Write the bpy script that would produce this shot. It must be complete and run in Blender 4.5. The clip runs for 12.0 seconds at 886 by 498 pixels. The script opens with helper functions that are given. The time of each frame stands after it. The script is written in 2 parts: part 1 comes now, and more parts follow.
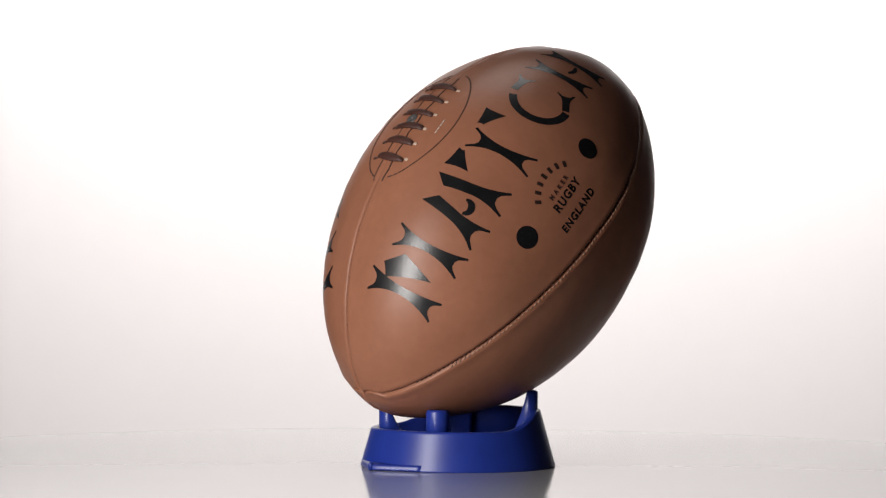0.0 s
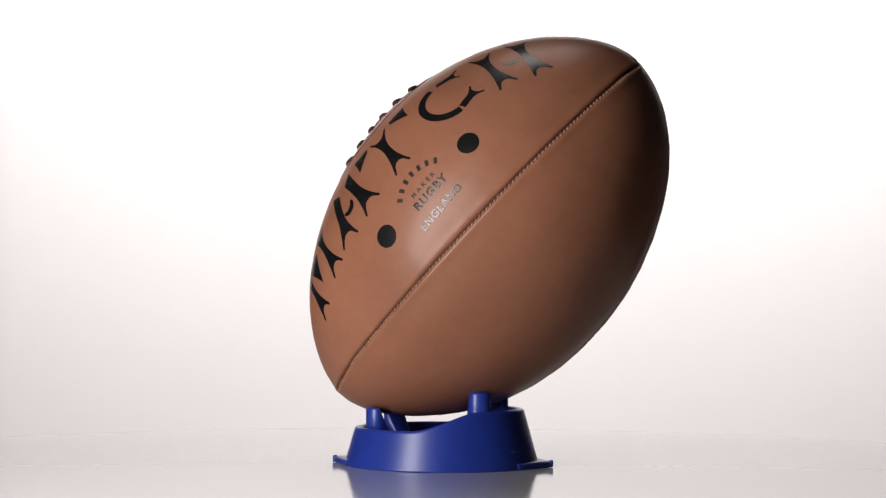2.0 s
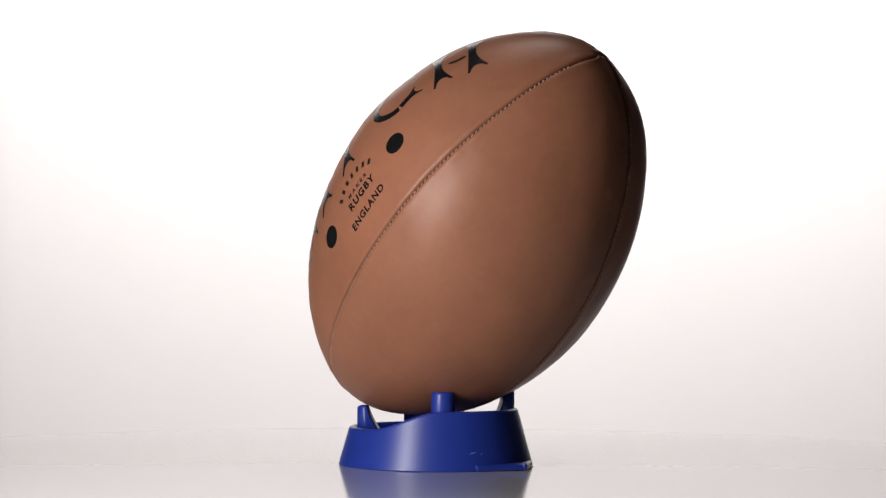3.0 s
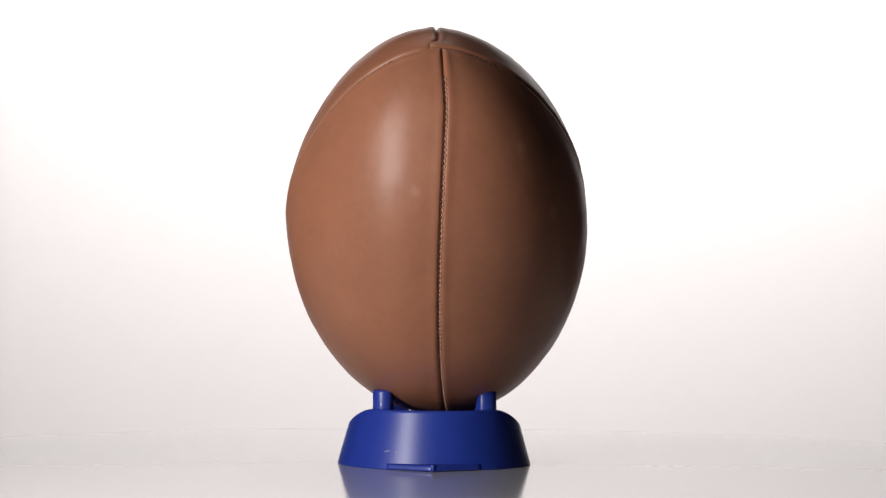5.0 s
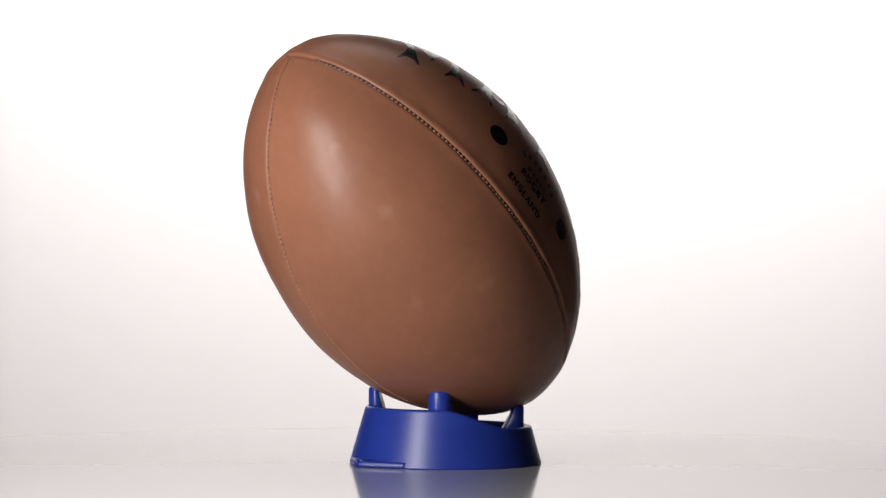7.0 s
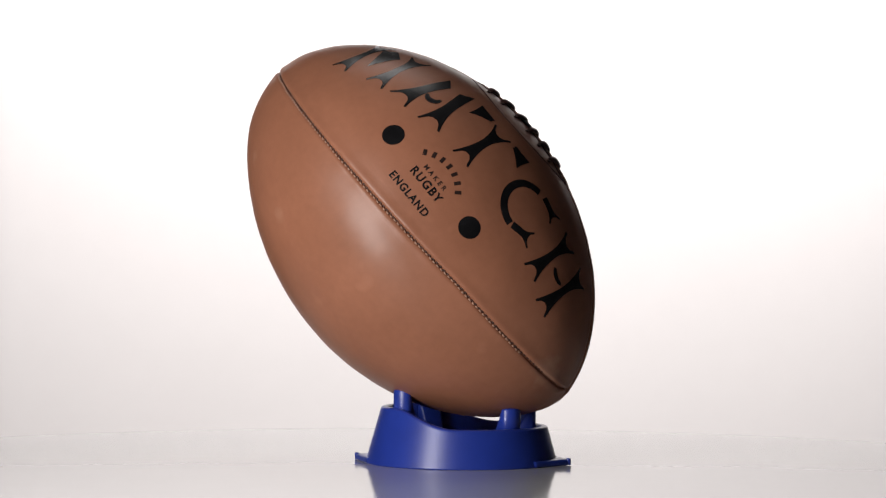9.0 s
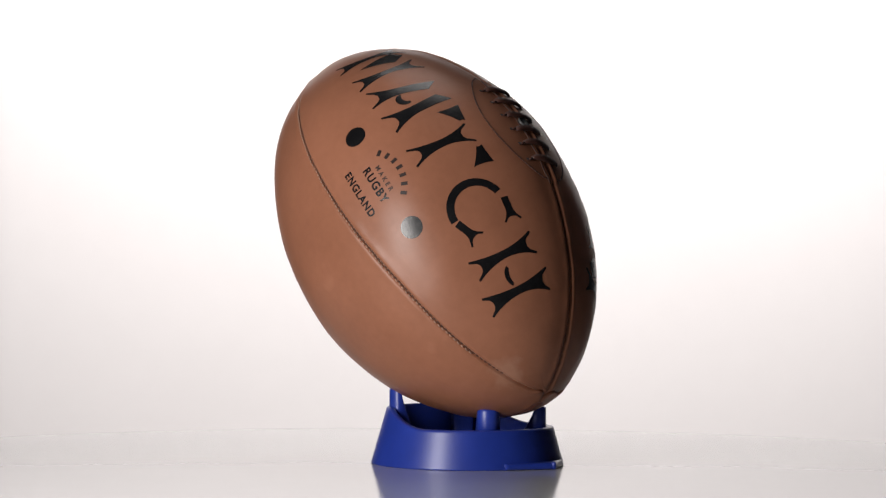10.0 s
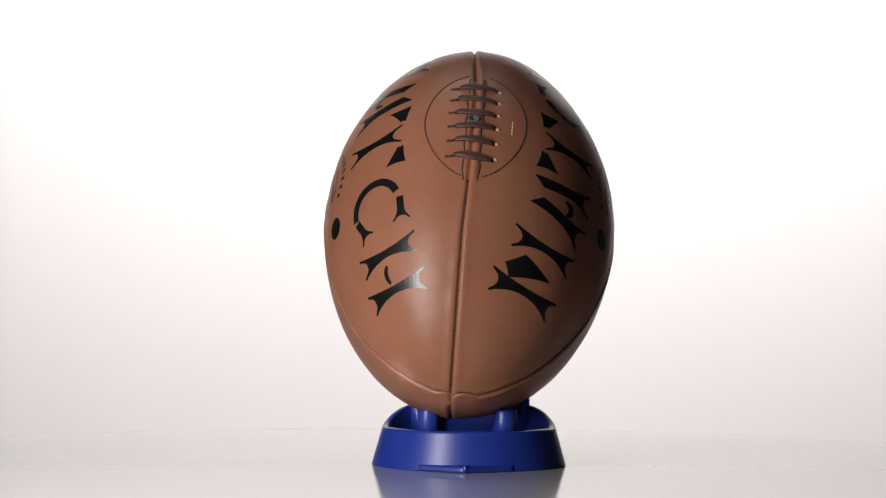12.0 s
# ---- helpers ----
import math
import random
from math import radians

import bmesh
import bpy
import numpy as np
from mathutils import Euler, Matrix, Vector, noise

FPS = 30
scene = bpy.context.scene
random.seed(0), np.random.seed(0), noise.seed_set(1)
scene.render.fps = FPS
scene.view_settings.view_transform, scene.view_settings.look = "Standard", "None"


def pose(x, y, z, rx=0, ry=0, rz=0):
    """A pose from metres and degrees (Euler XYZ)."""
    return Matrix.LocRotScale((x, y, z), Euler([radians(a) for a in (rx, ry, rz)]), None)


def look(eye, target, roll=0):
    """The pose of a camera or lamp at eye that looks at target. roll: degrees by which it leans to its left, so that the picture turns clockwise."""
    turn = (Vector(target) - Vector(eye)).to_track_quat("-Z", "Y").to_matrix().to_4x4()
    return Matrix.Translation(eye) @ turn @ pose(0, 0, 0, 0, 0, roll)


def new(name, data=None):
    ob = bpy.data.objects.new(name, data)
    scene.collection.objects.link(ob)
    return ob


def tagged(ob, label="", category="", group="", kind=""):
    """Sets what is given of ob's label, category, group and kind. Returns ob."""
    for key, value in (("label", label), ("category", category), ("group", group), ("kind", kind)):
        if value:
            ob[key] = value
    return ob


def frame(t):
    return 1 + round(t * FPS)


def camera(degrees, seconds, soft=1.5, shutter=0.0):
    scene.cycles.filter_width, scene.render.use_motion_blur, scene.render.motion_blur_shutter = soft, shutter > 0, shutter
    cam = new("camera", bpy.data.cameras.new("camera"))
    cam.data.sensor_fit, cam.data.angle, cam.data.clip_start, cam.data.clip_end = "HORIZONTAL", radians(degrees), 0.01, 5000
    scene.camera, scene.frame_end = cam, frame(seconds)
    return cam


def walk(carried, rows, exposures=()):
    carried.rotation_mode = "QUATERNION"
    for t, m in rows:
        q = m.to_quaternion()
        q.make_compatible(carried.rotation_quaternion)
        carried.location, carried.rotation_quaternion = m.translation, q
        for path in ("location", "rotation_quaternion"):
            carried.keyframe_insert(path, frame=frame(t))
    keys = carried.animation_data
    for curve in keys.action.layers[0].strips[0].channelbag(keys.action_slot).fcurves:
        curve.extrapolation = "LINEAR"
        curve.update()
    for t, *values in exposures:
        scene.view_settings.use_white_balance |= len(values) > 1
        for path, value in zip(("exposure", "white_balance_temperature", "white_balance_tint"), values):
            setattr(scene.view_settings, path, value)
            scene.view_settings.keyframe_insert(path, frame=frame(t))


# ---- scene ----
# A rugby ball on a kicking tee turns on a white studio plinth, before one still camera.
SECONDS = 12.0
cam = camera(22.5, SECONDS, soft=1.3)
EYE = Vector((0.0, -1.4331, 0.1144))
AIM = EYE + Vector((-0.00445, 0.99986, 0.01643))
ROLL = 0.41
walk(cam, [(0.0, look(EYE, AIM, ROLL)), (SECONDS, look(EYE, AIM, ROLL))])

# ---- light: a softbox in front, lamps on the backdrop, a dim studio ----
world = bpy.data.worlds.new("studio_air")
world.use_nodes = True
world.node_tree.nodes["Background"].inputs[0].default_value = (0.9, 0.93, 1.0, 1)
world.node_tree.nodes["Background"].inputs[1].default_value = 0.01
scene.world = world


def softbox(name, eye, target, wide, high, watts, colour):
    lamp = bpy.data.lights.new(name, "AREA")
    lamp.shape, lamp.size, lamp.size_y = "RECTANGLE", wide, high
    lamp.energy, lamp.color = watts, colour
    ob = new(name, lamp)
    ob.matrix_world = look(eye, target)
    return ob


softbox("key_softbox", (-0.535, -0.705, 0.24), (0, 0, 0.14), 0.20, 0.54, 8.6, (1.0, 0.95, 0.92))
softbox("backdrop_lamp", (0.05, 0.75, 1.0), (0.05, 1.6, 0.36), 1.7, 0.3, 30.0, (1.0, 0.96, 0.955))
softbox("top_softbox", (0.0, 0.42, 1.45), (0, 0.02, 0.2), 0.60, 0.42, 2.4, (1.0, 0.96, 0.94))
scene.view_settings.exposure = 0.0


# ---- materials ----
def material(name, colour, rough=0.5, metal=0.0, vary=0.0, scale=40.0, bump=0.0, bump_scale=300.0, bump_kind="noise",
             rough_vary=0.0, coat=0.0, coat_rough=0.1, dark=None, ior=1.5, spec=0.5, scuff=0.0):
    m = bpy.data.materials.new(name)
    m.use_nodes = True
    nt = m.node_tree
    bsdf = nt.nodes["Principled BSDF"]
    bsdf.inputs["Base Color"].default_value = (*colour, 1)
    bsdf.inputs["Roughness"].default_value = rough
    bsdf.inputs["Metallic"].default_value = metal
    bsdf.inputs["IOR"].default_value = ior
    bsdf.inputs["Specular IOR Level"].default_value = spec
    bsdf.inputs["Coat Weight"].default_value = coat
    bsdf.inputs["Coat Roughness"].default_value = coat_rough
    co = nt.nodes.new("ShaderNodeTexCoord")
    if vary:
        big = nt.nodes.new("ShaderNodeTexNoise")
        big.inputs["Scale"].default_value, big.inputs["Detail"].default_value = scale, 5
        small = nt.nodes.new("ShaderNodeTexNoise")
        small.inputs["Scale"].default_value, small.inputs["Detail"].default_value = scale * 14, 3
        both = nt.nodes.new("ShaderNodeMath")
        both.operation = "MULTIPLY_ADD"
        both.inputs[1].default_value = 0.35
        ramp = nt.nodes.new("ShaderNodeMapRange")
        ramp.inputs["From Min"].default_value, ramp.inputs["From Max"].default_value = 0.45, 0.9
        mix = nt.nodes.new("ShaderNodeMix")
        mix.data_type = "RGBA"
        low = dark or tuple(c * (1 - vary) for c in colour)
        mix.inputs["A"].default_value = (*low, 1)
        mix.inputs["B"].default_value = (*[min(1, c * (1 + vary * 0.6)) for c in colour], 1)
        for n in (big, small):
            nt.links.new(co.outputs["Object"], n.inputs["Vector"])
        nt.links.new(small.outputs["Fac"], both.inputs[0])
        nt.links.new(big.outputs["Fac"], both.inputs[2])
        nt.links.new(both.outputs[0], ramp.inputs["Value"])
        nt.links.new(ramp.outputs["Result"], mix.inputs["Factor"])
        paint = mix.outputs["Result"]
        if scuff:
            rub = nt.nodes.new("ShaderNodeTexNoise")
            rub.inputs["Scale"].default_value, rub.inputs["Detail"].default_value = 38, 2
            worn = nt.nodes.new("ShaderNodeMapRange")
            worn.inputs["From Min"].default_value, worn.inputs["From Max"].default_value = 0.70, 0.80
            worn.inputs["To Max"].default_value = scuff
            over = nt.nodes.new("ShaderNodeMix")
            over.data_type = "RGBA"
            over.inputs["B"].default_value = (*[min(1, c * 1.5 + 0.02) for c in colour], 1)
            nt.links.new(co.outputs["Object"], rub.inputs["Vector"])
            nt.links.new(rub.outputs["Fac"], worn.inputs["Value"])
            nt.links.new(worn.outputs["Result"], over.inputs["Factor"])
            nt.links.new(paint, over.inputs["A"])
            paint = over.outputs["Result"]
        nt.links.new(paint, bsdf.inputs["Base Color"])
        if rough_vary:
            rr = nt.nodes.new("ShaderNodeMapRange")
            rr.inputs["From Min"].default_value, rr.inputs["From Max"].default_value = 0.3, 0.7
            rr.inputs["To Min"].default_value, rr.inputs["To Max"].default_value = rough - rough_vary, rough + rough_vary
            nt.links.new(big.outputs["Fac"], rr.inputs["Value"])
            nt.links.new(rr.outputs["Result"], bsdf.inputs["Roughness"])
    if bump:
        if bump_kind == "leather":
            tex = nt.nodes.new("ShaderNodeTexVoronoi")
            tex.feature = "SMOOTH_F1"
            tex.inputs["Scale"].default_value = bump_scale
            height = tex.outputs["Distance"]
        else:
            tex = nt.nodes.new("ShaderNodeTexNoise")
            tex.inputs["Scale"].default_value, tex.inputs["Detail"].default_value = bump_scale, 4
            height = tex.outputs["Fac"]
        nt.links.new(co.outputs["Object"], tex.inputs["Vector"])
        bp = nt.nodes.new("ShaderNodeBump")
        bp.inputs["Strength"].default_value, bp.inputs["Distance"].default_value = bump, 0.001
        nt.links.new(height, bp.inputs["Height"])
        nt.links.new(bp.outputs["Normal"], bsdf.inputs["Normal"])
    return m


def rub_and_glint_spots(m, spots, tint):
    """Pale rubbed places and a painted highlight: (centre, radius, strength) on the thing itself, broken up by a fine
    noise.
    """
    nt = m.node_tree
    bsdf = nt.nodes["Principled BSDF"]
    co = nt.nodes.new("ShaderNodeTexCoord")
    grain = nt.nodes.new("ShaderNodeTexNoise")
    grain.inputs["Scale"].default_value, grain.inputs["Detail"].default_value = 130, 4
    nt.links.new(co.outputs["Object"], grain.inputs["Vector"])
    paint = bsdf.inputs["Base Color"].links[0].from_socket
    for centre, radius, strength in spots:
        away = nt.nodes.new("ShaderNodeVectorMath")
        away.operation = "DISTANCE"
        away.inputs[1].default_value = centre
        nt.links.new(co.outputs["Object"], away.inputs[0])
        edge = nt.nodes.new("ShaderNodeMath")
        edge.operation = "MULTIPLY_ADD"
        edge.inputs[1].default_value = radius * 1.6
        nt.links.new(grain.outputs["Fac"], edge.inputs[0])
        nt.links.new(away.outputs["Value"], edge.inputs[2])
        fall = nt.nodes.new("ShaderNodeMapRange")
        fall.inputs["From Min"].default_value, fall.inputs["From Max"].default_value = radius * 1.9, radius * 1.1
        fall.inputs["To Max"].default_value = strength
        nt.links.new(edge.outputs[0], fall.inputs["Value"])
        mix = nt.nodes.new("ShaderNodeMix")
        mix.data_type = "RGBA"
        mix.inputs["B"].default_value = (*tint, 1)
        nt.links.new(fall.outputs["Result"], mix.inputs["Factor"])
        nt.links.new(paint, mix.inputs["A"])
        paint = mix.outputs["Result"]
    nt.links.new(paint, bsdf.inputs["Base Color"])


LEATHER = material("tan_leather", (0.278, 0.116, 0.067), 0.38, spec=0.28, vary=0.15, scale=14, scuff=0.3, bump=0.03, bump_scale=900, bump_kind="leather", rough_vary=0.05)
# The second spot paints a highlight over a fleck; the others are rubbed.
rub_and_glint_spots(LEATHER, [((0.0098, -0.0345, -0.1290), 0.011, 0.30), ((-0.0453, -0.0489, 0.0958), 0.004, 0.20), ((-0.0540, -0.0684, 0.0513), 0.006, 0.16),
                    ((-0.0706, 0.0140, 0.0875), 0.005, 0.20)], (0.48, 0.29, 0.21))
INK = material("black_ink", (0.008, 0.008, 0.009), 0.26, spec=0.44, vary=0.4, scale=60, bump=0.04, bump_scale=900, bump_kind="leather")
FAINT_INK = material("faint_ink", (0.022, 0.011, 0.009), 0.45, vary=0.6, scale=160)
THREAD = material("waxed_thread", (0.065, 0.027, 0.018), 0.6, vary=0.3, scale=200)
PALE_THREAD = material("pale_thread", (0.34, 0.20, 0.14), 0.6, vary=0.3, scale=200)
LACE = material("lace_leather", (0.058, 0.021, 0.015), 0.55, vary=0.3, scale=90, bump=0.2, bump_scale=700)
CHAFED = material("chafed_leather", (0.55, 0.40, 0.31), 0.6, vary=0.3, scale=200)
HOLE_SHADE = material("painted_hole_shade", (0.02, 0.012, 0.01), 0.8)
VALVE = material("grey_rubber_valve", (0.09, 0.09, 0.09), 0.45, metal=0.2, vary=0.2, scale=200)
SCUFF = material("rubbed_blue_plastic", (0.16, 0.19, 0.42), 0.6)
WHITE_INK = material("white_ink", (0.6, 0.52, 0.46), 0.5)
BLUE = material("blue_plastic", (0.015, 0.036, 0.27), 0.35, spec=0.5, vary=0.12, scale=60, bump=0.04, bump_scale=500)
ACRYLIC = material("white_gloss_acrylic", (0.55, 0.555, 0.56), 0.09, vary=0.02, scale=6)
PAPER = material("white_backdrop_paper", (0.80, 0.775, 0.768), 0.85, vary=0.02, scale=2)
STUDIO = material("dim_studio_paint", (0.06, 0.06, 0.065), 0.8, vary=0.2, scale=3)


def part(name, bm, mat, parent=None, label="", smooth=True, normals=None):
    me = bpy.data.meshes.new(name)
    bm.to_mesh(me)
    bm.free()
    if smooth:
        for p in me.polygons:
            p.use_smooth = True
    if normals:
        me.normals_split_custom_set_from_vertices(normals)
    me.materials.append(mat)
    ob = new(name, me)
    ob.parent = parent
    if label:
        tagged(ob, label)
    return ob


def box_mesh(x0, x1, y0, y1, z0, z1):
    bm = bmesh.new()
    bmesh.ops.create_cube(bm, size=1)
    for v in bm.verts:
        v.co = Vector(((x0 + x1) / 2 + v.co.x * (x1 - x0), (y0 + y1) / 2 + v.co.y * (y1 - y0), (z0 + z1) / 2 + v.co.z * (z1 - z0)))
    return bm


def lathe(profile, steps=96):
    """A closed turned body from (radius, height) pairs, first and last on the axis."""
    bm = bmesh.new()
    rings = []
    for r, z in profile:
        if r < 1e-6:
            rings.append([bm.verts.new((0, 0, z))])
        else:
            rings.append([bm.verts.new((r * math.cos(2 * math.pi * i / steps), r * math.sin(2 * math.pi * i / steps), z)) for i in range(steps)])
    for a, b in zip(rings, rings[1:]):
        for i in range(steps):
            j = (i + 1) % steps
            if len(a) == 1:
                bm.faces.new((a[0], b[j], b[i]))
            elif len(b) == 1:
                bm.faces.new((a[i], a[j], b[0]))
            else:
                bm.faces.new((a[i], a[j], b[j], b[i]))
    bmesh.ops.recalc_face_normals(bm, faces=bm.faces)
    return bm


# ---- the studio ----
GROUND = -0.78
tagged(part("floor", box_mesh(-3, 3, -3.2, 2.2, GROUND - 0.1, GROUND), STUDIO, smooth=False), "dim grey studio floor under the plinth", "floor", kind="structure")
for nm, dims in (("wall_west", (-3.1, -3, -3.2, 2.2, GROUND, 2.8)), ("wall_east", (3, 3.1, -3.2, 2.2, GROUND, 2.8)),
                 ("wall_south", (-3, 3, -3.3, -3.2, GROUND, 2.8)), ("wall_north", (-3, 3, 2.2, 2.3, GROUND, 2.8))):
    tagged(part(nm, box_mesh(*dims), STUDIO, smooth=False), "dim grey painted studio wall", "wall", kind="structure")
tagged(part("ceiling", box_mesh(-3.1, 3.1, -3.3, 2.3, 2.8, 2.9), STUDIO, smooth=False), "dim grey studio ceiling", "ceiling", kind="structure")


def backdrop():
    """A white paper sweep that hangs behind the plinth and curves out on the floor."""
    bm = bmesh.new()
    line = [(0.75, GROUND + 0.012), (0.95, GROUND + 0.012)]
    line += [(1.2 + 0.4 * math.sin(a), GROUND + 0.412 - 0.4 * math.cos(a)) for a in (radians(d) for d in range(0, 91, 9))]
    line += [(1.6, z) for z in np.linspace(0.0, 1.1, 8)]
    rows = [[bm.verts.new((x, y, z)) for x in np.linspace(-0.74, 0.80, 12)] for y, z in line]
    for a, b in zip(rows, rows[1:]):
        for i in range(11):
            bm.faces.new((a[i], a[i + 1], b[i + 1], b[i]))
    ob = part("backdrop", bm, PAPER)
    mod = ob.modifiers.new("thick", "SOLIDIFY")
    mod.thickness, mod.offset = 0.004, 0
    return tagged(ob, "seamless white paper backdrop behind the plinth", "backdrop", kind="structure")


def plinth():
    """A round plinth: a glossy top plate with a rounded rim on a plain drum."""
    base = new("plinth")
    base.location = (0.0, -0.115, GROUND)
    r, e, h = 0.468, 0.012, -GROUND
    rim = [(r + e * math.sin(a), h - e * (1 - math.cos(a))) for a in (radians(90 - 6 * i) for i in range(15))]
    top = [(0, h - 0.03), (r + e - 0.003, h - 0.03), (r + e, h - 0.027)] + rim + [(r * k, h) for k in (1, 0.8, 0.5, 0.2)] + [(0, h)]
    part("top_plate", lathe(top, 400), ACRYLIC, base, "glossy white acrylic top that mirrors the tee")
    drum = [(0, 0), (r - 0.014, 0), (r - 0.01, 0.004), (r - 0.01, h - 0.03), (0, h - 0.03)]
    part("drum", lathe(drum, 160), PAPER, base, "plain white painted drum")
    return tagged(base, "round white plinth with a glossy acrylic top", "plinth")


backdrop()
plinth()

# ---- the ball: its own axis is z, the laces face x ----
HALF_LONG, HALF_WIDE, FLAT = 143.1, 95.1, 0.989
US = HALF_LONG * np.sin(np.linspace(-math.pi / 2, math.pi / 2, 4001))
RS = HALF_WIDE * np.maximum(0, 1 - np.abs(US / HALF_LONG) ** 2.005) ** 0.589
ARC = np.concatenate([[0], np.cumsum(np.hypot(np.diff(US), np.diff(RS)))])
ARC -= ARC[2000]
ARC_END = float(ARC[-1])
SLOPE_R, SLOPE_U = np.gradient(RS, ARC), np.gradient(US, ARC)


def seam_angles(s):
    """The four seams round the ball at s; the side seams lie in a plane that leans a little from the axis."""
    u, r = float(np.interp(s, ARC, US)), max(float(np.interp(s, ARC, RS)), 0.5)

    def turned(offset):
        return math.degrees(math.acos(max(-0.999, min(0.999, offset / r))))
    front = 90 - turned(max(-0.85 * r, -0.8 - (min(4.2, 0.00045 * u * u) if u > 0 else min(2.0, 0.0004 * u * u))))
    side_a, side_b = turned(0.3 - 0.047 * max(u, -110)), -turned(3.9 - 0.055 * max(u, -60))
    reach = 6.2
    if u < 0:
        w = max(0.0, min(1.0, (r - reach) / (1.3 * reach)))
        side_a, side_b = front + (side_a - front) * w, front + (side_b - front) * w
    rear = 180 + (turned(max(-0.85 * r, min(0.4 * r, max(-7.0, 4.5 - 0.00053 * (u + 22) ** 2)))) - 90)
    return [front, max(side_a, front + 0.6), rear, min(side_b, front - 0.6) + 360]


SEAM_S = np.linspace(-ARC_END, ARC_END, 700)
SEAM_PHI = np.array([seam_angles(s) for s in SEAM_S])
SEAM_PHI[:, 2] = np.clip(SEAM_PHI[:, 2], SEAM_PHI[:, 1] + 0.6, SEAM_PHI[:, 3] - 0.6)


def seam_at(k, s):
    return float(np.interp(s, SEAM_S, SEAM_PHI[:, k % 4])) + (360 if k == 4 else 0)


def seam_relief(s, phi, r):
    """Leather drawn into the seams and slightly full beside them, in millimetres."""
    d = min(((phi - seam_at(k, s) + 180) % 360 - 180 for k in range(4)), key=abs) * math.pi / 180 * r
    pucker = 1 + 0.15 * math.sin(s * 0.95 + phi * 0.05) + 0.2 * math.sin(s * 0.31)
    lap = 0.38 * math.tanh(d / 0.7) * math.exp(-abs(d) / 4.5) * min(1.0, r / 25)
    d = abs(d)
    return lap - 1.5 * min(1.0, r / 9) * math.exp(-(d / 0.95) ** 2) + 0.45 * pucker * math.exp(-((d - 3.2) / 2.4) ** 2)


def unevenness(s, phi):
    """Soft hollows and swellings of the stuffed leather, fuller round the laces and pressed in over the pegs, in millimetres."""
    a = radians(phi)
    fade = min(1.0, radius_at(s) / 70)
    away = (phi + 180) % 360 - 180
    full = 2.5 * max(0.0, math.cos(a + 0.3)) ** 2 * math.exp(-((s - 42) / 80) ** 2)
    full += 2.2 * math.exp(-((s - 40) / 38) ** 2 - ((away - 102) / 20) ** 2)
    full -= 1.2 * math.exp(-((s - 95) / 45) ** 2 - ((away - 65) / 35) ** 2)
    full += 2.2 * math.exp(-((s - 132) / 32) ** 2 - (((phi + 140 + 180) % 360 - 180) / 34) ** 2)
    full += 1.5 * math.exp(-((s - 80) / 42) ** 2 - ((away + 111) / 20) ** 2)
    full -= 0.8 * math.exp(-((s + 60) / 50) ** 2 - ((away + 118) / 30) ** 2)
    full -= 2.0 * math.exp(-((s + 130) / 42) ** 2 - (((phi - 174 + 180) % 360 - 180) / 50) ** 2)
    return full + fade * (0.55 * noise.noise(Vector((2.2 * math.cos(a), 2.2 * math.sin(a), s / 42))) + 0.16 * noise.noise(Vector((7 * math.cos(a), 7 * math.sin(a), s / 13 + 9))))


def on_ball(s, phi, lift=0.0):
    """The place s millimetres of arc up from the middle and phi degrees round from the laces."""
    u = float(np.interp(s, ARC, US))
    r = float(np.interp(s, ARC, RS))
    nr, nz = float(np.interp(s, ARC, SLOPE_U)), -float(np.interp(s, ARC, SLOPE_R))
    k = math.hypot(nr, nz) or 1
    out = lift + seam_relief(s, phi, max(r, 1.0)) + unevenness(s, phi)
    r, u = r + out * nr / k, u + out * nz / k
    a = radians(phi)
    return Vector((r * math.cos(a), FLAT * r * math.sin(a), u)) * 0.001


def out_of_ball(s, phi):
    return (on_ball(s, phi, 2.0) - on_ball(s, phi, 0.0)).normalized()


def radius_at(s):
    return max(float(np.interp(s, ARC, RS)), 1.0)


def panel(k):
    """One leaf-shaped leather panel between two seams."""
    edge = [0, 0.0025, 0.005, 0.0075, 0.010, 0.014, 0.019, 0.025, 0.034, 0.046, 0.062]
    fr = edge + list(np.linspace(0.085, 0.915, 32)) + [1 - e for e in edge[::-1]]
    bm = bmesh.new()
    rows = []
    for s in np.linspace(-ARC_END + 0.4, ARC_END - 0.4, 150):
        lo, hi = seam_at(k, s), seam_at(k + 1, s)
        rows.append([bm.verts.new(on_ball(s, lo + (hi - lo) * f)) for f in fr])
    for a, b in zip(rows, rows[1:]):
        for i in range(len(fr) - 1):
            bm.faces.new((a[i], a[i + 1], b[i + 1], b[i]))
    return bm


def stitches(seam, side, first, last, step=3.2, low=0.16, wide=0.5):
    """A row of short thread stitches, each drawn down between two holes beside a seam."""
    bm = bmesh.new()
    s = first
    while s < last:
        phi = seam_at(seam, s)
        off = (side + 0.12 * math.sin(s * 1.7)) / radius_at(s) * 180 / math.pi
        pts = [on_ball(s + k, phi + off, low + 0.5 * (1 - (k / 0.95 - 1) ** 2)) for k in (0, 0.5, 0.95, 1.4, 1.9)]
        join_tube(bm, pts, [out_of_ball(s, phi + off)] * 5, wide, 0.34)
        s += step * (1 + 0.05 * math.sin(s * 0.9))
    return bm


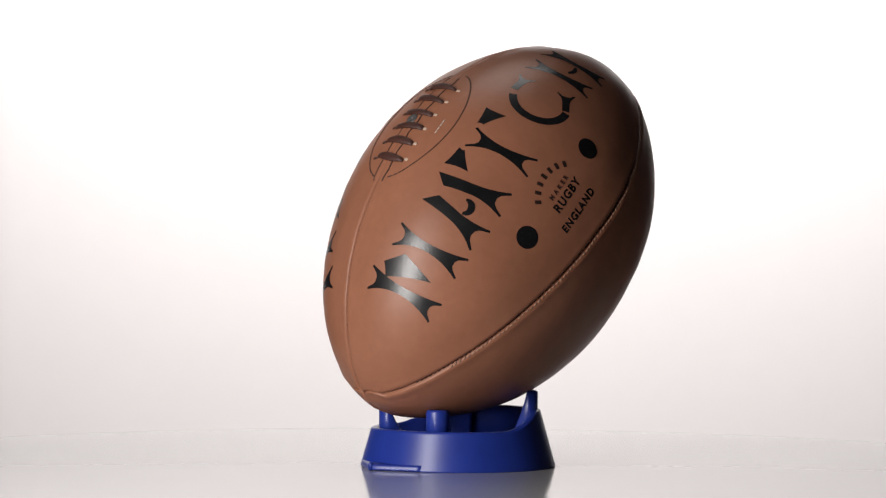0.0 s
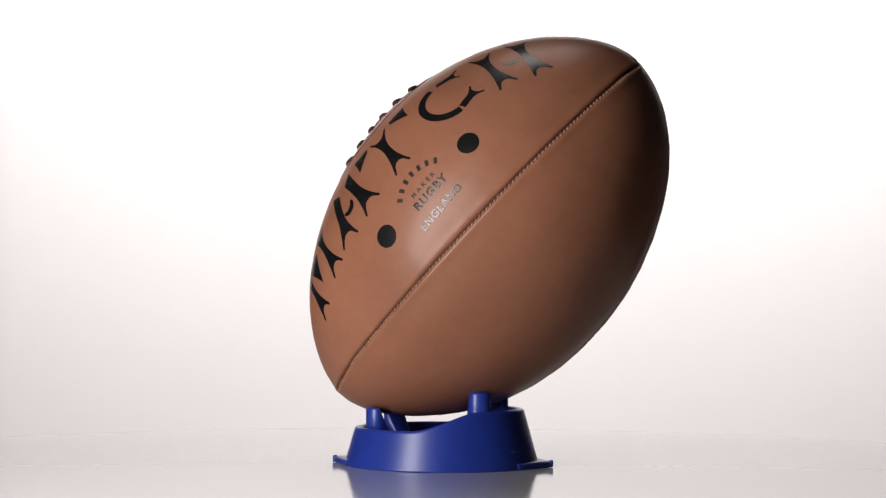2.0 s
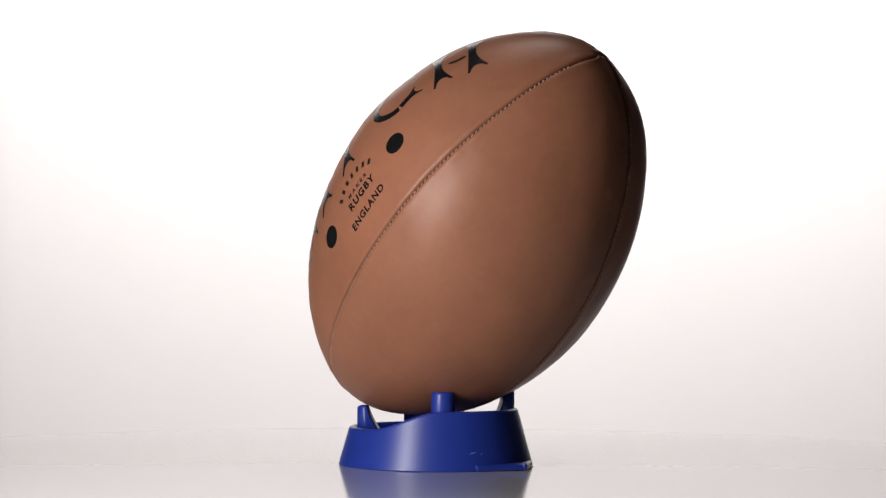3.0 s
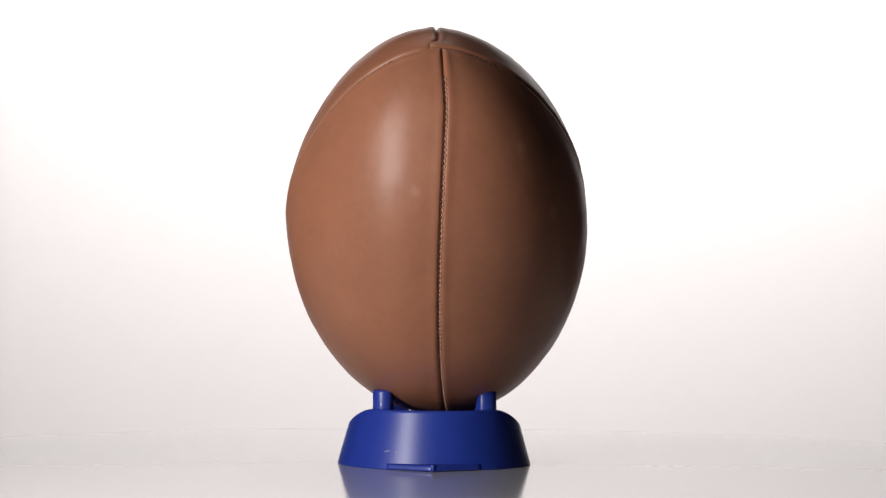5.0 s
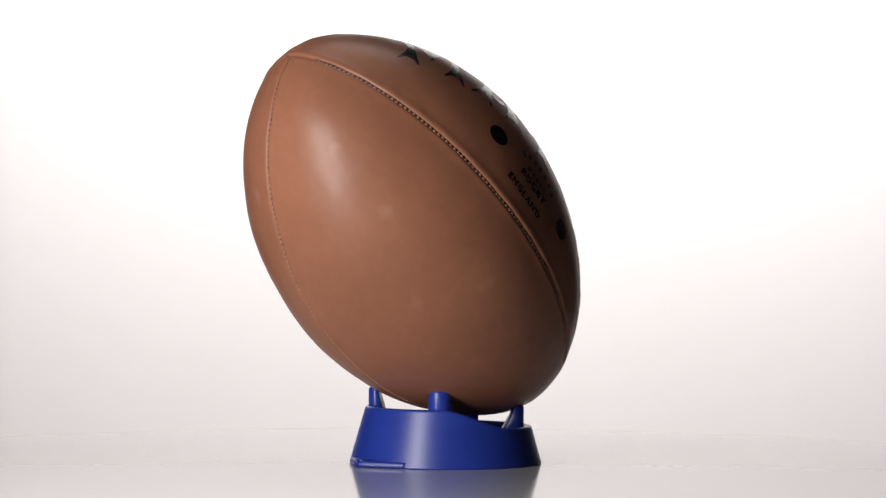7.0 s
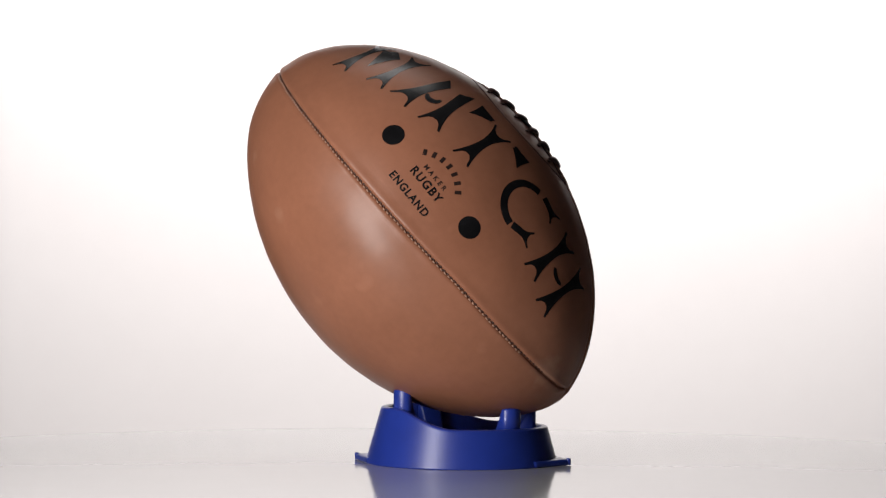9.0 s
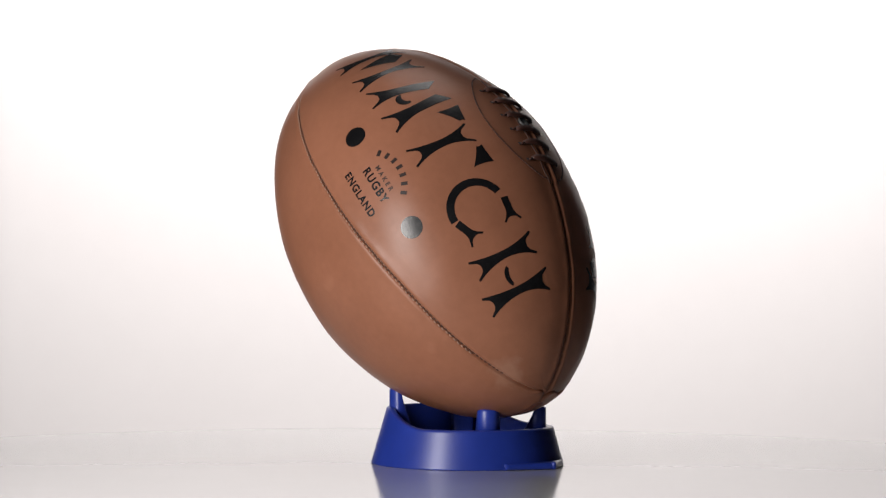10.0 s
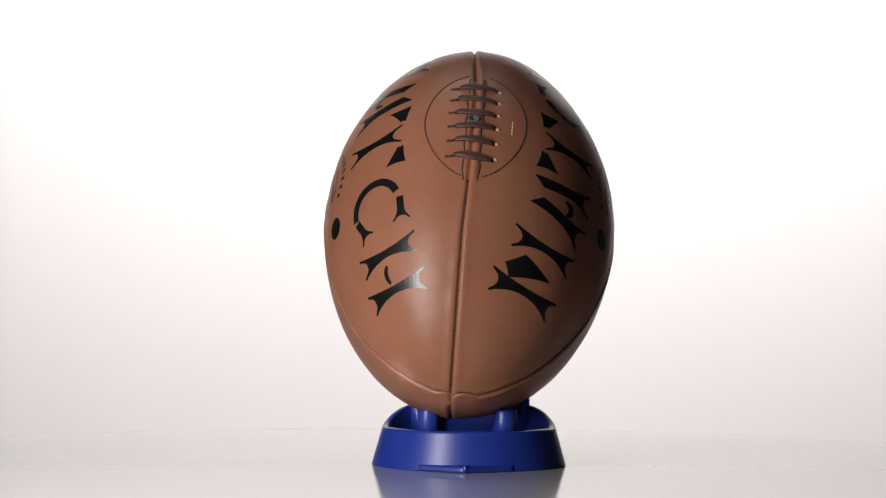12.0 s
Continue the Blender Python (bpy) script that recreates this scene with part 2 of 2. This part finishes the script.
def join_tube(bm, pts, ups, w, h, sides=6):
    n, rings = len(pts), []
    for i, (p, up) in enumerate(zip(pts, ups)):
        ahead = (pts[min(i + 1, n - 1)] - pts[max(i - 1, 0)]).normalized()
        side = ahead.cross(up).normalized()
        up = side.cross(ahead)
        rings.append([bm.verts.new(p + (side * (w * math.cos(2 * math.pi * j / sides)) + up * (h * math.sin(2 * math.pi * j / sides))) * 0.001) for j in range(sides)])
    for a, b in zip(rings, rings[1:]):
        for j in range(sides):
            bm.faces.new((a[j], b[j], b[(j + 1) % sides], a[(j + 1) % sides]))
    bm.faces.new(rings[0])
    bm.faces.new(rings[-1][::-1])


# ---- the print: drawn flat as (along, down) and laid on the leather ----
DOWN = 1.6


def stem(top, foot, top_w, foot_w, waist=6.5, top_notch=8.0, foot_notch=8.5, top_skew=0.0):
    """A letter's stem with hollow sides and fish-tail ends."""
    t0, t1 = Vector(top), Vector(foot)
    ax = (t1 - t0)
    length = ax.length
    ax.normalize()
    cross = Vector((-ax.y, ax.x))

    def half(t):
        k0, k1 = max(0, 1 - t / 0.48), max(0, 1 - (1 - t) / 0.52)
        return waist / 2 + (top_w - waist) / 2 * k0 ** 2.0 + (foot_w - waist) / 2 * k1 ** 2.0

    ts = [i / 18 for i in range(19)]
    one = [t0 + ax * (length * t + (top_skew * (1 - t) ** 3)) + cross * half(t) for t in ts]
    two = [t0 + ax * (length * t - (top_skew * (1 - t) ** 3)) - cross * half(t) for t in ts]
    end = [t1 + cross * (foot_w / 2 - 1.2) + ax * 0.6, t1 + cross * (foot_w * 0.24) - ax * foot_notch * 0.52, t1 + cross * (foot_w * 0.1) - ax * foot_notch * 0.72,
           t1 - cross * (foot_w * 0.1) - ax * foot_notch * 0.72, t1 - cross * (foot_w * 0.24) - ax * foot_notch * 0.52, t1 - cross * (foot_w / 2 - 1.2) + ax * 0.6]
    start = []
    if top_notch:
        start = [t0 - cross * (top_w / 2 - 1.2) - ax * 0.6, t0 - cross * (top_w * 0.24) + ax * top_notch * 0.52, t0 - cross * (top_w * 0.1) + ax * top_notch * 0.72,
                 t0 + cross * (top_w * 0.1) + ax * top_notch * 0.72, t0 + cross * (top_w * 0.24) + ax * top_notch * 0.52, t0 + cross * (top_w / 2 - 1.2) - ax * 0.6]
    return one + end + two[::-1] + start


def hollow(corners, dip=0.16):
    """A shape with straight corners and hollow sides."""
    pts, mid = [], sum((Vector(c) for c in corners), Vector((0, 0))) / len(corners)
    for i, c in enumerate(corners):
        p, q = Vector(c), Vector(corners[(i + 1) % len(corners)])
        for k in range(6):
            t = k / 6
            m = p.lerp(q, t)
            pts.append(m + (mid - m) * (dip * 4 * t * (1 - t)))
    return pts


def bow(centre, r, a0, a1, wide, thin_end=1.0):
    """Part of a ring."""
    n = 22
    out, inner = [], []
    for i in range(n + 1):
        t = i / n
        a = radians(a0 + (a1 - a0) * t)
        w = wide / 2 * (thin_end + (1 - thin_end) * math.sin(math.pi * t))
        d = Vector((math.cos(a), math.sin(a)))
        out.append(Vector(centre) + d * (r + w))
        inner.append(Vector(centre) + d * (r - w))
    return out + inner[::-1]


def ink(name, bm, sign, shift, lower, mat, ball, label="", spread=1.0, skew=0.0):
    """Lays a flat drawing in millimetres on the ball as a film of ink."""
    normals = []
    for v in bm.verts:
        s = sign * v.co.x + shift
        phi = sign * (v.co.y / DOWN * spread + lower + skew * max(0.0, s - 20))
        normals.append(out_of_ball(s, phi))
        v.co = on_ball(s, phi, 0.16)
    for f in bm.faces:
        f.normal_update()
        if f.normal.dot(f.calc_center_median()) < 0:
            f.normal_flip()
    return part(name, bm, mat, ball, label, normals=normals)


def drawing(outlines):
    bm = bmesh.new()
    for pts in outlines:
        bm.faces.new([bm.verts.new((p.x, p.y, 0)) for p in pts])
    bmesh.ops.triangulate(bm, faces=bm.faces[:])
    xs, ys = [v.co.x for v in bm.verts], [v.co.y for v in bm.verts]
    for lo, hi, no in ((min(xs), max(xs), (1, 0, 0)), (min(ys), max(ys), (0, 1, 0))):
        c = lo + 3.5
        while c < hi:
            bmesh.ops.bisect_plane(bm, geom=bm.verts[:] + bm.edges[:] + bm.faces[:], plane_co=Vector(no) * c, plane_no=no)
            c += 3.5
    return bm


def y(phi):
    return phi * DOWN


def letters():
    return (
        ("M", [stem((-107.3, y(14.6)), (-109.2, y(54.7)), 15.5, 14.5, 5.0), stem((-77.3, y(20.9)), (-78.0, y(53.0)), 15.5, 15, 5.0),
               hollow([(-95.5, y(19.6)), (-104.0, y(23)), (-95, y(45.2)), (-86.8, y(28.4))], 0.03)]),
        ("A", [stem((-48.8, y(27.2)), (-57.5, y(52.6)), 8, 17.5, 7, 0, 8.5, -3.6), stem((-35.4, y(27.2)), (-30.4, y(52.9)), 8, 17, 7, 0, 8.5, 3.2),
               bow((-44.8, y(40.6)), 4.4, -15, 165, 4.4, 0.35)]),
        ("T", [stem((-2.0, y(28.0)), (-0.3, y(53.0)), 15.5, 14.5, 5.5), hollow([(-11.8, y(26.6)), (-25.4, y(24.9)), (-24.2, y(34.6)), (-12.2, y(29.0))], 0.1),
               hollow([(8.8, y(26.6)), (22.2, y(25.4)), (22.2, y(34.0)), (9.2, y(29.0))], 0.1)]),
        ("C", [bow((48.6, 64.4), 18.0, 87, 248, 5.0), stem((46.4, y(28.3)), (61.8, y(28.3)), 5.0, 13.5, 5.0, 0, 3.2),
               stem((51.0, y(50.9)), (65.2, y(46.7)), 5.0, 13.5, 5.0, 0, 3.2)]),
        ("H", [stem((78.4, y(22.8)), (82.0, y(54.6)), 15, 14, 5.0), stem((102.2, y(19.4)), (105.2, y(57.8)), 15, 14, 5.0),
               bow((93.9, y(36.8)), 7.2, 42, 142, 3.8, 0.6)]),
    )


def word(text, size, spaced, at, sign, shift, mat, ball, label):
    cu = bpy.data.curves.new("word", "FONT")
    cu.body, cu.size, cu.align_x, cu.align_y, cu.space_character, cu.offset = text, size, "CENTER", "CENTER", spaced, size * 0.03
    ob = new("word", cu)
    me = bpy.data.meshes.new_from_object(ob.evaluated_get(bpy.context.evaluated_depsgraph_get()))
    bpy.data.objects.remove(ob)
    bm = bmesh.new()
    bm.from_mesh(me)
    bpy.data.meshes.remove(me)
    for v in bm.verts:
        v.co = Vector((at[0] + v.co.x, at[1] - v.co.y, 0))
    return ink("printed_word", bm, sign, shift, 0, mat, ball, label)


def print_side(ball, sign, shift, lower, spread, skew):
    """The print of one side; its large letters sit lower degrees further from the laces."""
    for name, outlines in letters():
        ink("printed_letter", drawing(outlines), sign, shift, lower, INK, ball, "large black fish-tailed stencil letter " + name, spread, skew)
    for s in (-37.8, 37.8):
        ring = [Vector((s + 7.0 * math.cos(a), y(67.6) + 7.0 * math.sin(a))) for a in (2 * math.pi * i / 36 for i in range(36))]
        ink("printed_dot", drawing([ring]), sign, shift, 0, INK, ball, "round black printed dot")
    for i in range(7):
        a = radians(-90 + (i - 3) * 13.2)
        c, d = Vector((0.2 + 25.5 * math.cos(a), y(59.4) + 25.5 + 25.5 * math.sin(a))), Vector((math.cos(a), math.sin(a)))
        e = Vector((-d.y, d.x))
        bar = [c + d * 2.0 + e * 1.15, c + d * 2.0 - e * 1.15, c - d * 2.0 - e * 1.15, c - d * 2.0 + e * 1.15]
        ink("printed_bar", drawing([bar]), sign, shift, 0, FAINT_INK, ball)
    word("MAKER", 4.1, 1.8, (0.6, y(66.4)), sign, shift, FAINT_INK, ball, "small faint black word MAKER")
    word("RUGBY", 7.3, 1.22, (0.6, y(70.6)), sign, shift, INK, ball, "small black word RUGBY")
    word("ENGLAND", 6.6, 1.2, (-1.3, y(77.7)), sign, shift, INK, ball, "small black word ENGLAND")


def path_on_ball(pairs, lift, aside=-0.8):
    """(along, across) in millimetres beside the lace seam, to points and outward directions."""
    pts, ups = [], []
    for s, across in pairs:
        phi = (across + aside) / radius_at(s) * 180 / math.pi
        pts.append(on_ball(s, phi, lift))
        ups.append(out_of_ball(s, phi))
    return pts, ups


def lacing(ball):
    # the stitched oval round the opening, in two halves
    for side in (-1, 1):
        bm = bmesh.new()
        n = 46
        for i in range(n):
            pair = []
            for k in (0.12, 0.5, 0.88):
                t = (i + k) / n
                pair.append((-38.0 + 90 * t, side * (5.0 + 27.0 * math.sin(math.pi * t) ** 0.62)))
            pts, ups = path_on_ball(pair, 0.12, 0.0)
            join_tube(bm, pts, ups, 0.5, 0.3)
        tagged(part("oval_stitching", bm, THREAD, ball, "dark thread stitched in a curve round the laces"), kind="stuff")
        # the edge of the opening: a dark cord paints in the slit's shade
        pts, ups = path_on_ball([(s, side * (4.8 + 0.5 * math.sin(s * 0.35))) for s in np.linspace(-41, 48, 40)], 0.05)
        bm = bmesh.new()
        join_tube(bm, pts, ups, 0.55, 0.4)
        part("opening_shade_line", bm, THREAD, ball, "dark cord that paints in shade along the laced opening's edge")
    # the tongue under the laces
    bm = bmesh.new()
    rows = []
    for s in np.linspace(-40, 47, 44):
        pts, _ = path_on_ball([(s, k) for k in (-4.4, -3.2, -1.6, -0.5, 0.5, 1.6, 3.2, 4.4)], 0.0)
        _, ups = path_on_ball([(s, 0)], 0.0)
        rows.append([bm.verts.new(p + ups[0] * 0.0005 * h) for p, h in zip(pts, (0.2, 0.9, 1.2, 0.4, 0.4, 1.2, 0.9, 0.2))])
    for a, b in zip(rows, rows[1:]):
        for k in range(7):
            bm.faces.new((a[k], a[k + 1], b[k + 1], b[k]))
    part("tongue", bm, LEATHER, ball, "leather tongue under the laces")
    for i in range(6):
        s = 36.4 - 11.95 * i
        side_a, side_b = on_ball(s, -7.6, 0.1), on_ball(s - 1.2, 7.6, 0.1)
        out = out_of_ball(s, -4)
        along = (on_ball(s + 5, -1, 0) - on_ball(s - 5, -1, 0)).normalized()
        bm = bmesh.new()
        rings = []
        for k in range(19):
            t = k / 18
            swell = math.sin(math.pi * t) ** 0.45 if 0 < t < 1 else 0.0
            mid = side_a.lerp(side_b, t) + out * 0.001 * (3.3 * swell + 0.15 * math.sin(9 * t + i) - 0.5) + along * 0.0007 * math.sin(2.5 * t + i * 1.7)
            wide = 0.0009 + 0.0018 * math.sin(math.pi * (0.12 + 0.80 * t)) + 0.0003 * math.sin(t * 5 + i)
            rings.append([bm.verts.new(mid + along * (wide * math.cos(q)) + out * (0.0011 * math.sin(q))) for q in (2 * math.pi * n / 10 for n in range(10))])
        for a, b in zip(rings, rings[1:]):
            for n in range(10):
                bm.faces.new((a[n], a[(n + 1) % 10], b[(n + 1) % 10], b[n]))
        bm.faces.new(rings[0])
        bm.faces.new(rings[-1])
        bmesh.ops.recalc_face_normals(bm, faces=bm.faces)
        lace = part("lace", bm, LACE, ball, "dark brown leather lace strap")
        # left: a dark bead paints in the hole's shade; right: chafed leather
        for across, mat, w, h in ((-15.2, HOLE_SHADE, 1.0, 0.3), (14.9, CHAFED, 1.1, 0.35)):
            pts, u2 = path_on_ball([(s - 0.6, across - 1.3), (s - 0.4, across), (s - 0.9, across + 1.3)], 0.05)
            bm = bmesh.new()
            join_tube(bm, pts, u2, w, h, 8)
            part("lace_hole", bm, mat, ball, "lace hole: left a bead of painted shade, right a chafed edge")
        bm = bmesh.new()
        pts, u2 = path_on_ball([(s - 0.4 + 0.5 * math.sin(i * 2.1), -15.0), (s - 0.9, -13.6), (s - 0.2, -11.6)], 0.35)
        join_tube(bm, pts, u2, 0.75, 0.6, 8)
        part("lace_end", bm, LACE, ball, "thin dark cord that runs into the hole")
    bm = lathe([(0, -0.001), (0.0038, -0.001), (0.0040, 0.0003), (0.0035, 0.0009), (0.0028, 0.0005), (0.0014, 0.0005), (0.0011, -0.0006), (0, -0.0006)], 28)
    valve = part("valve", bm, VALVE, ball, "round grey valve between the laces")
    up = out_of_ball(6.0, -0.8)
    valve.matrix_basis = Matrix.Translation(on_ball(6.0, -0.8, 2.2)) @ up.to_track_quat("Z", "Y").to_matrix().to_4x4()
    for i in range(4):
        pts, ups = path_on_ball([(-1.5 + 3 * i, 24), (0.7 + 3 * i, 24)], 0.1)
        bm = bmesh.new()
        join_tube(bm, pts, ups, 0.45, 0.12)
        part("printed_mark", bm, WHITE_INK, ball, "small worn white mark")


def rugby_ball():
    ball = new("rugby_ball")
    panels = [part("leather_panel", panel(k), LEATHER, ball) for k in range(4)]
    for seam, side in ((1, 0.9), (2, 0.9), (3, -0.9)):
        tagged(part("seam_stitching", stitches(seam, side, -122, 158), PALE_THREAD, ball, "row of pale waxed stitches along the seam"), kind="stuff")
        tagged(part("seam_thread", stitches(seam, -0.2 * side, -146, 160, 3.2, -0.1, 0.62), THREAD, ball, "dark thread sunk in the seam"), kind="stuff")
    tagged(part("seam_thread", stitches(0, -0.3, -172, -42, 2.7, -0.3, 0.7), THREAD, ball, "dark thread sunk in the seam"), kind="stuff")
    lacing(ball)
    print_side(panels[0], 1, 6.5, -0.9, 1.035, 0.0)
    print_side(panels[3], -1, 0.0, 0.8, 1.0, 0.042)
    return tagged(ball, "tan leather rugby ball printed MATCH in black, tilted on tee", "rugby ball")


# ---- the tee: x points to its high side ----
RIM_LOW, RIM_HIGH = 0.0245, 0.0365


def rim_height(a):
    d = abs((math.degrees(a) + 180) % 360 - 180)
    t = min(1, max(0, (d - 48) / 52))
    t = t * t * (3 - 2 * t)
    return RIM_HIGH + (RIM_LOW - RIM_HIGH) * t


def tee_wall():
    """The sloping wall with a rim that falls from the high to the low side, and a dished inside."""
    bm = bmesh.new()
    steps = 120
    rings = []
    for i in range(steps):
        a = 2 * math.pi * i / steps
        h = rim_height(a)

        def out(z):
            return 0.0622 - 0.0102 * z / RIM_HIGH
        prof = [(0.0590, 0.0), (0.0614, 0.0), (0.0619, 0.0003), (out(0.0008), 0.0008), (out(0.0016), 0.0016), (out(h * 0.5), h * 0.5), (out(h - 0.0018), h - 0.0018), (out(h - 0.0010), h - 0.0010), (out(h) - 0.0004, h - 0.0003),
                (out(h) - 0.0013, h), (out(h) - 0.0030, h), (out(h) - 0.0038, h - 0.0004), (out(h) - 0.0042, h - 0.0014), (out(h) - 0.0055, h - 0.010), (0.040, 0.0125), (0.020, 0.0105)]
        rings.append([bm.verts.new((r * math.cos(a), r * math.sin(a), z)) for r, z in prof])
    for i in range(steps):
        a, b = rings[i], rings[(i + 1) % steps]
        for j in range(len(a) - 1):
            bm.faces.new((a[j], b[j], b[j + 1], a[j + 1]))
    mid = bm.verts.new((0, 0, 0.010))
    low = bm.verts.new((0, 0, 0.0))
    for i in range(steps):
        bm.faces.new((rings[i][-1], rings[(i + 1) % steps][-1], mid))
        bm.faces.new((rings[(i + 1) % steps][0], rings[i][0], low))
    bmesh.ops.recalc_face_normals(bm, faces=bm.faces)
    return bm


def peg(top, foot, reach=0.0175):
    """A rounded post, upright outside, that slopes down to the inside; x points outward."""
    bm = bmesh.new()
    w = 0.0075
    rings = []
    for d in (0.0002, 0.0009, 0.0022, 0.004, 0.0064, 0.0085, 0.0105, 0.0125, 0.015, reach):
        half = math.sqrt(max(0, w * w - max(0, w - d) ** 2)) if d < w else w - 0.0016 * (d - w) / (reach - w)
        z = top - 0.0012 * max(0, 1 - d / 0.0022) ** 2
        if d > 0.0064:
            k = (d - 0.0064) / (reach - 0.0064)
            z = top - (top - foot - 0.004) * (k ** 0.8)
        c = min(0.0016, half * 0.6)
        sec = [(-half, foot), (-half, z - c), (-half + c * 0.35, z - c * 0.3), (-half + c, z), (half - c, z), (half - c * 0.35, z - c * 0.3), (half, z - c), (half, foot)]
        rings.append([bm.verts.new((-d, yy, zz)) for yy, zz in sec])
    for a, b in zip(rings, rings[1:]):
        for j in range(8):
            bm.faces.new((a[j], a[(j + 1) % 8], b[(j + 1) % 8], b[j]))
    bm.faces.new(rings[0])
    bm.faces.new(rings[-1][::-1])
    bmesh.ops.recalc_face_normals(bm, faces=bm.faces)
    return bm


def tab_mesh():
    """A low lip at the foot of the wall that runs out to a blunt point; x points outward."""
    bm = bmesh.new()
    n = 32
    rings = []
    for i in range(n + 1):
        yy = -0.029 + 0.058 * i / n
        x1 = 0.0717 - 0.574 * math.sqrt(yy * yy + 0.0016 ** 2)
        x0 = x1 - 0.013
        z = 0.0040
        rings.append([bm.verts.new(p) for p in ((x0, yy, 0.0004), (x1, yy, 0.0004), (x1 + 0.0003, yy, 0.001), (x1, yy, z - 0.001), (x1 - 0.001, yy, z), (x0, yy, z + 0.0004))])
    for a, b in zip(rings, rings[1:]):
        for j in range(6):
            bm.faces.new((a[j], a[(j + 1) % 6], b[(j + 1) % 6], b[j]))
    bm.faces.new(rings[0])
    bm.faces.new(rings[-1][::-1])
    bmesh.ops.recalc_face_normals(bm, faces=bm.faces)
    return bm


PEGS = ((-46, 0.0484), (47.5, 0.0484), (147, 0.0374), (-147, 0.0374))


def kicking_tee():
    tee = new("kicking_tee")
    part("wall", tee_wall(), BLUE, tee)
    for turn, top in PEGS:
        p = part("peg", peg(top, 0.013), BLUE, tee, "upright blue peg that slopes inward")
        p.matrix_basis = pose(0, 0, 0, 0, 0, turn) @ Matrix.Translation((0.0508, 0, 0))
        rib = part("rib", box_mesh(0.004, 0.036, -0.0016, 0.0016, 0.0095, 0.0165), BLUE, tee, smooth=False)
        rib.matrix_basis = pose(0, 0, 0, 0, 0, turn)
    for turn in (0, 180):
        t = part("tab", tab_mesh(), BLUE, tee, "low bluntly pointed lip at the foot")
        t.matrix_basis = pose(0, 0, 0, 0, 0, turn)
        nub = part("nub", lathe([(0, 0.0003), (0.0015, 0.0003), (0.0016, 0.0040), (0.0013, 0.0047), (0, 0.0048)], 18), BLUE, tee)
        nub.matrix_basis = pose(0, 0, 0, 0, 0, turn) @ Matrix.Translation((0.0704, 0, 0))
    for turn, z, long, tall in ((-29, 0.0108, 0.0050, 0.0010), (-23, 0.0102, 0.0022, 0.0007)):
        bm = bmesh.new()
        rows = []
        for k in range(5):
            a = radians(turn) + (k - 2) / 4 * long / 0.0595
            zz = z + 0.0003 * k
            rr = 0.0622 - 0.0102 * zz / RIM_HIGH + 0.00012
            half = tall / 2 * (1 - 0.8 * abs(k - 2) / 2)
            rows.append([bm.verts.new((rr * math.cos(a), rr * math.sin(a), zz + d)) for d in (-half, half)])
        for a, b in zip(rows, rows[1:]):
            bm.faces.new((a[0], b[0], b[1], a[1]))
        part("scuff", bm, SCUFF, tee, "short pale scuff on the wall")
    return tagged(tee, "blue plastic kicking tee with four pegs on the plinth", "kicking tee")


ball = rugby_ball()
tee = kicking_tee()

# ---- the turn: once round in 13.84 seconds, clockwise from above ----
TURN = -360 / 13.84
LEAN = Matrix(((-0.60211, 0.60280, 0.52354), (-0.45592, -0.79789, 0.39434), (0.65544, -0.00126, 0.75524))).to_4x4()
BALL_POSE = Matrix.Translation((0.02464, 0.00832, 0.15003)) @ LEAN @ pose(0, 0, 0, 0, 0, 5.6)
TEE_POSE = pose(0.0042, -0.0111, 0.0, 0, 0, 40.0)


def motions():
    times = [i * 0.2 for i in range(int(SECONDS / 0.2) + 1)]
    walk(ball, [(t, pose(0, 0, 0, 0, 0, TURN * t) @ BALL_POSE) for t in times])
    walk(tee, [(t, pose(0, 0, 0, 0, 0, TURN * t) @ TEE_POSE) for t in times])


motions()
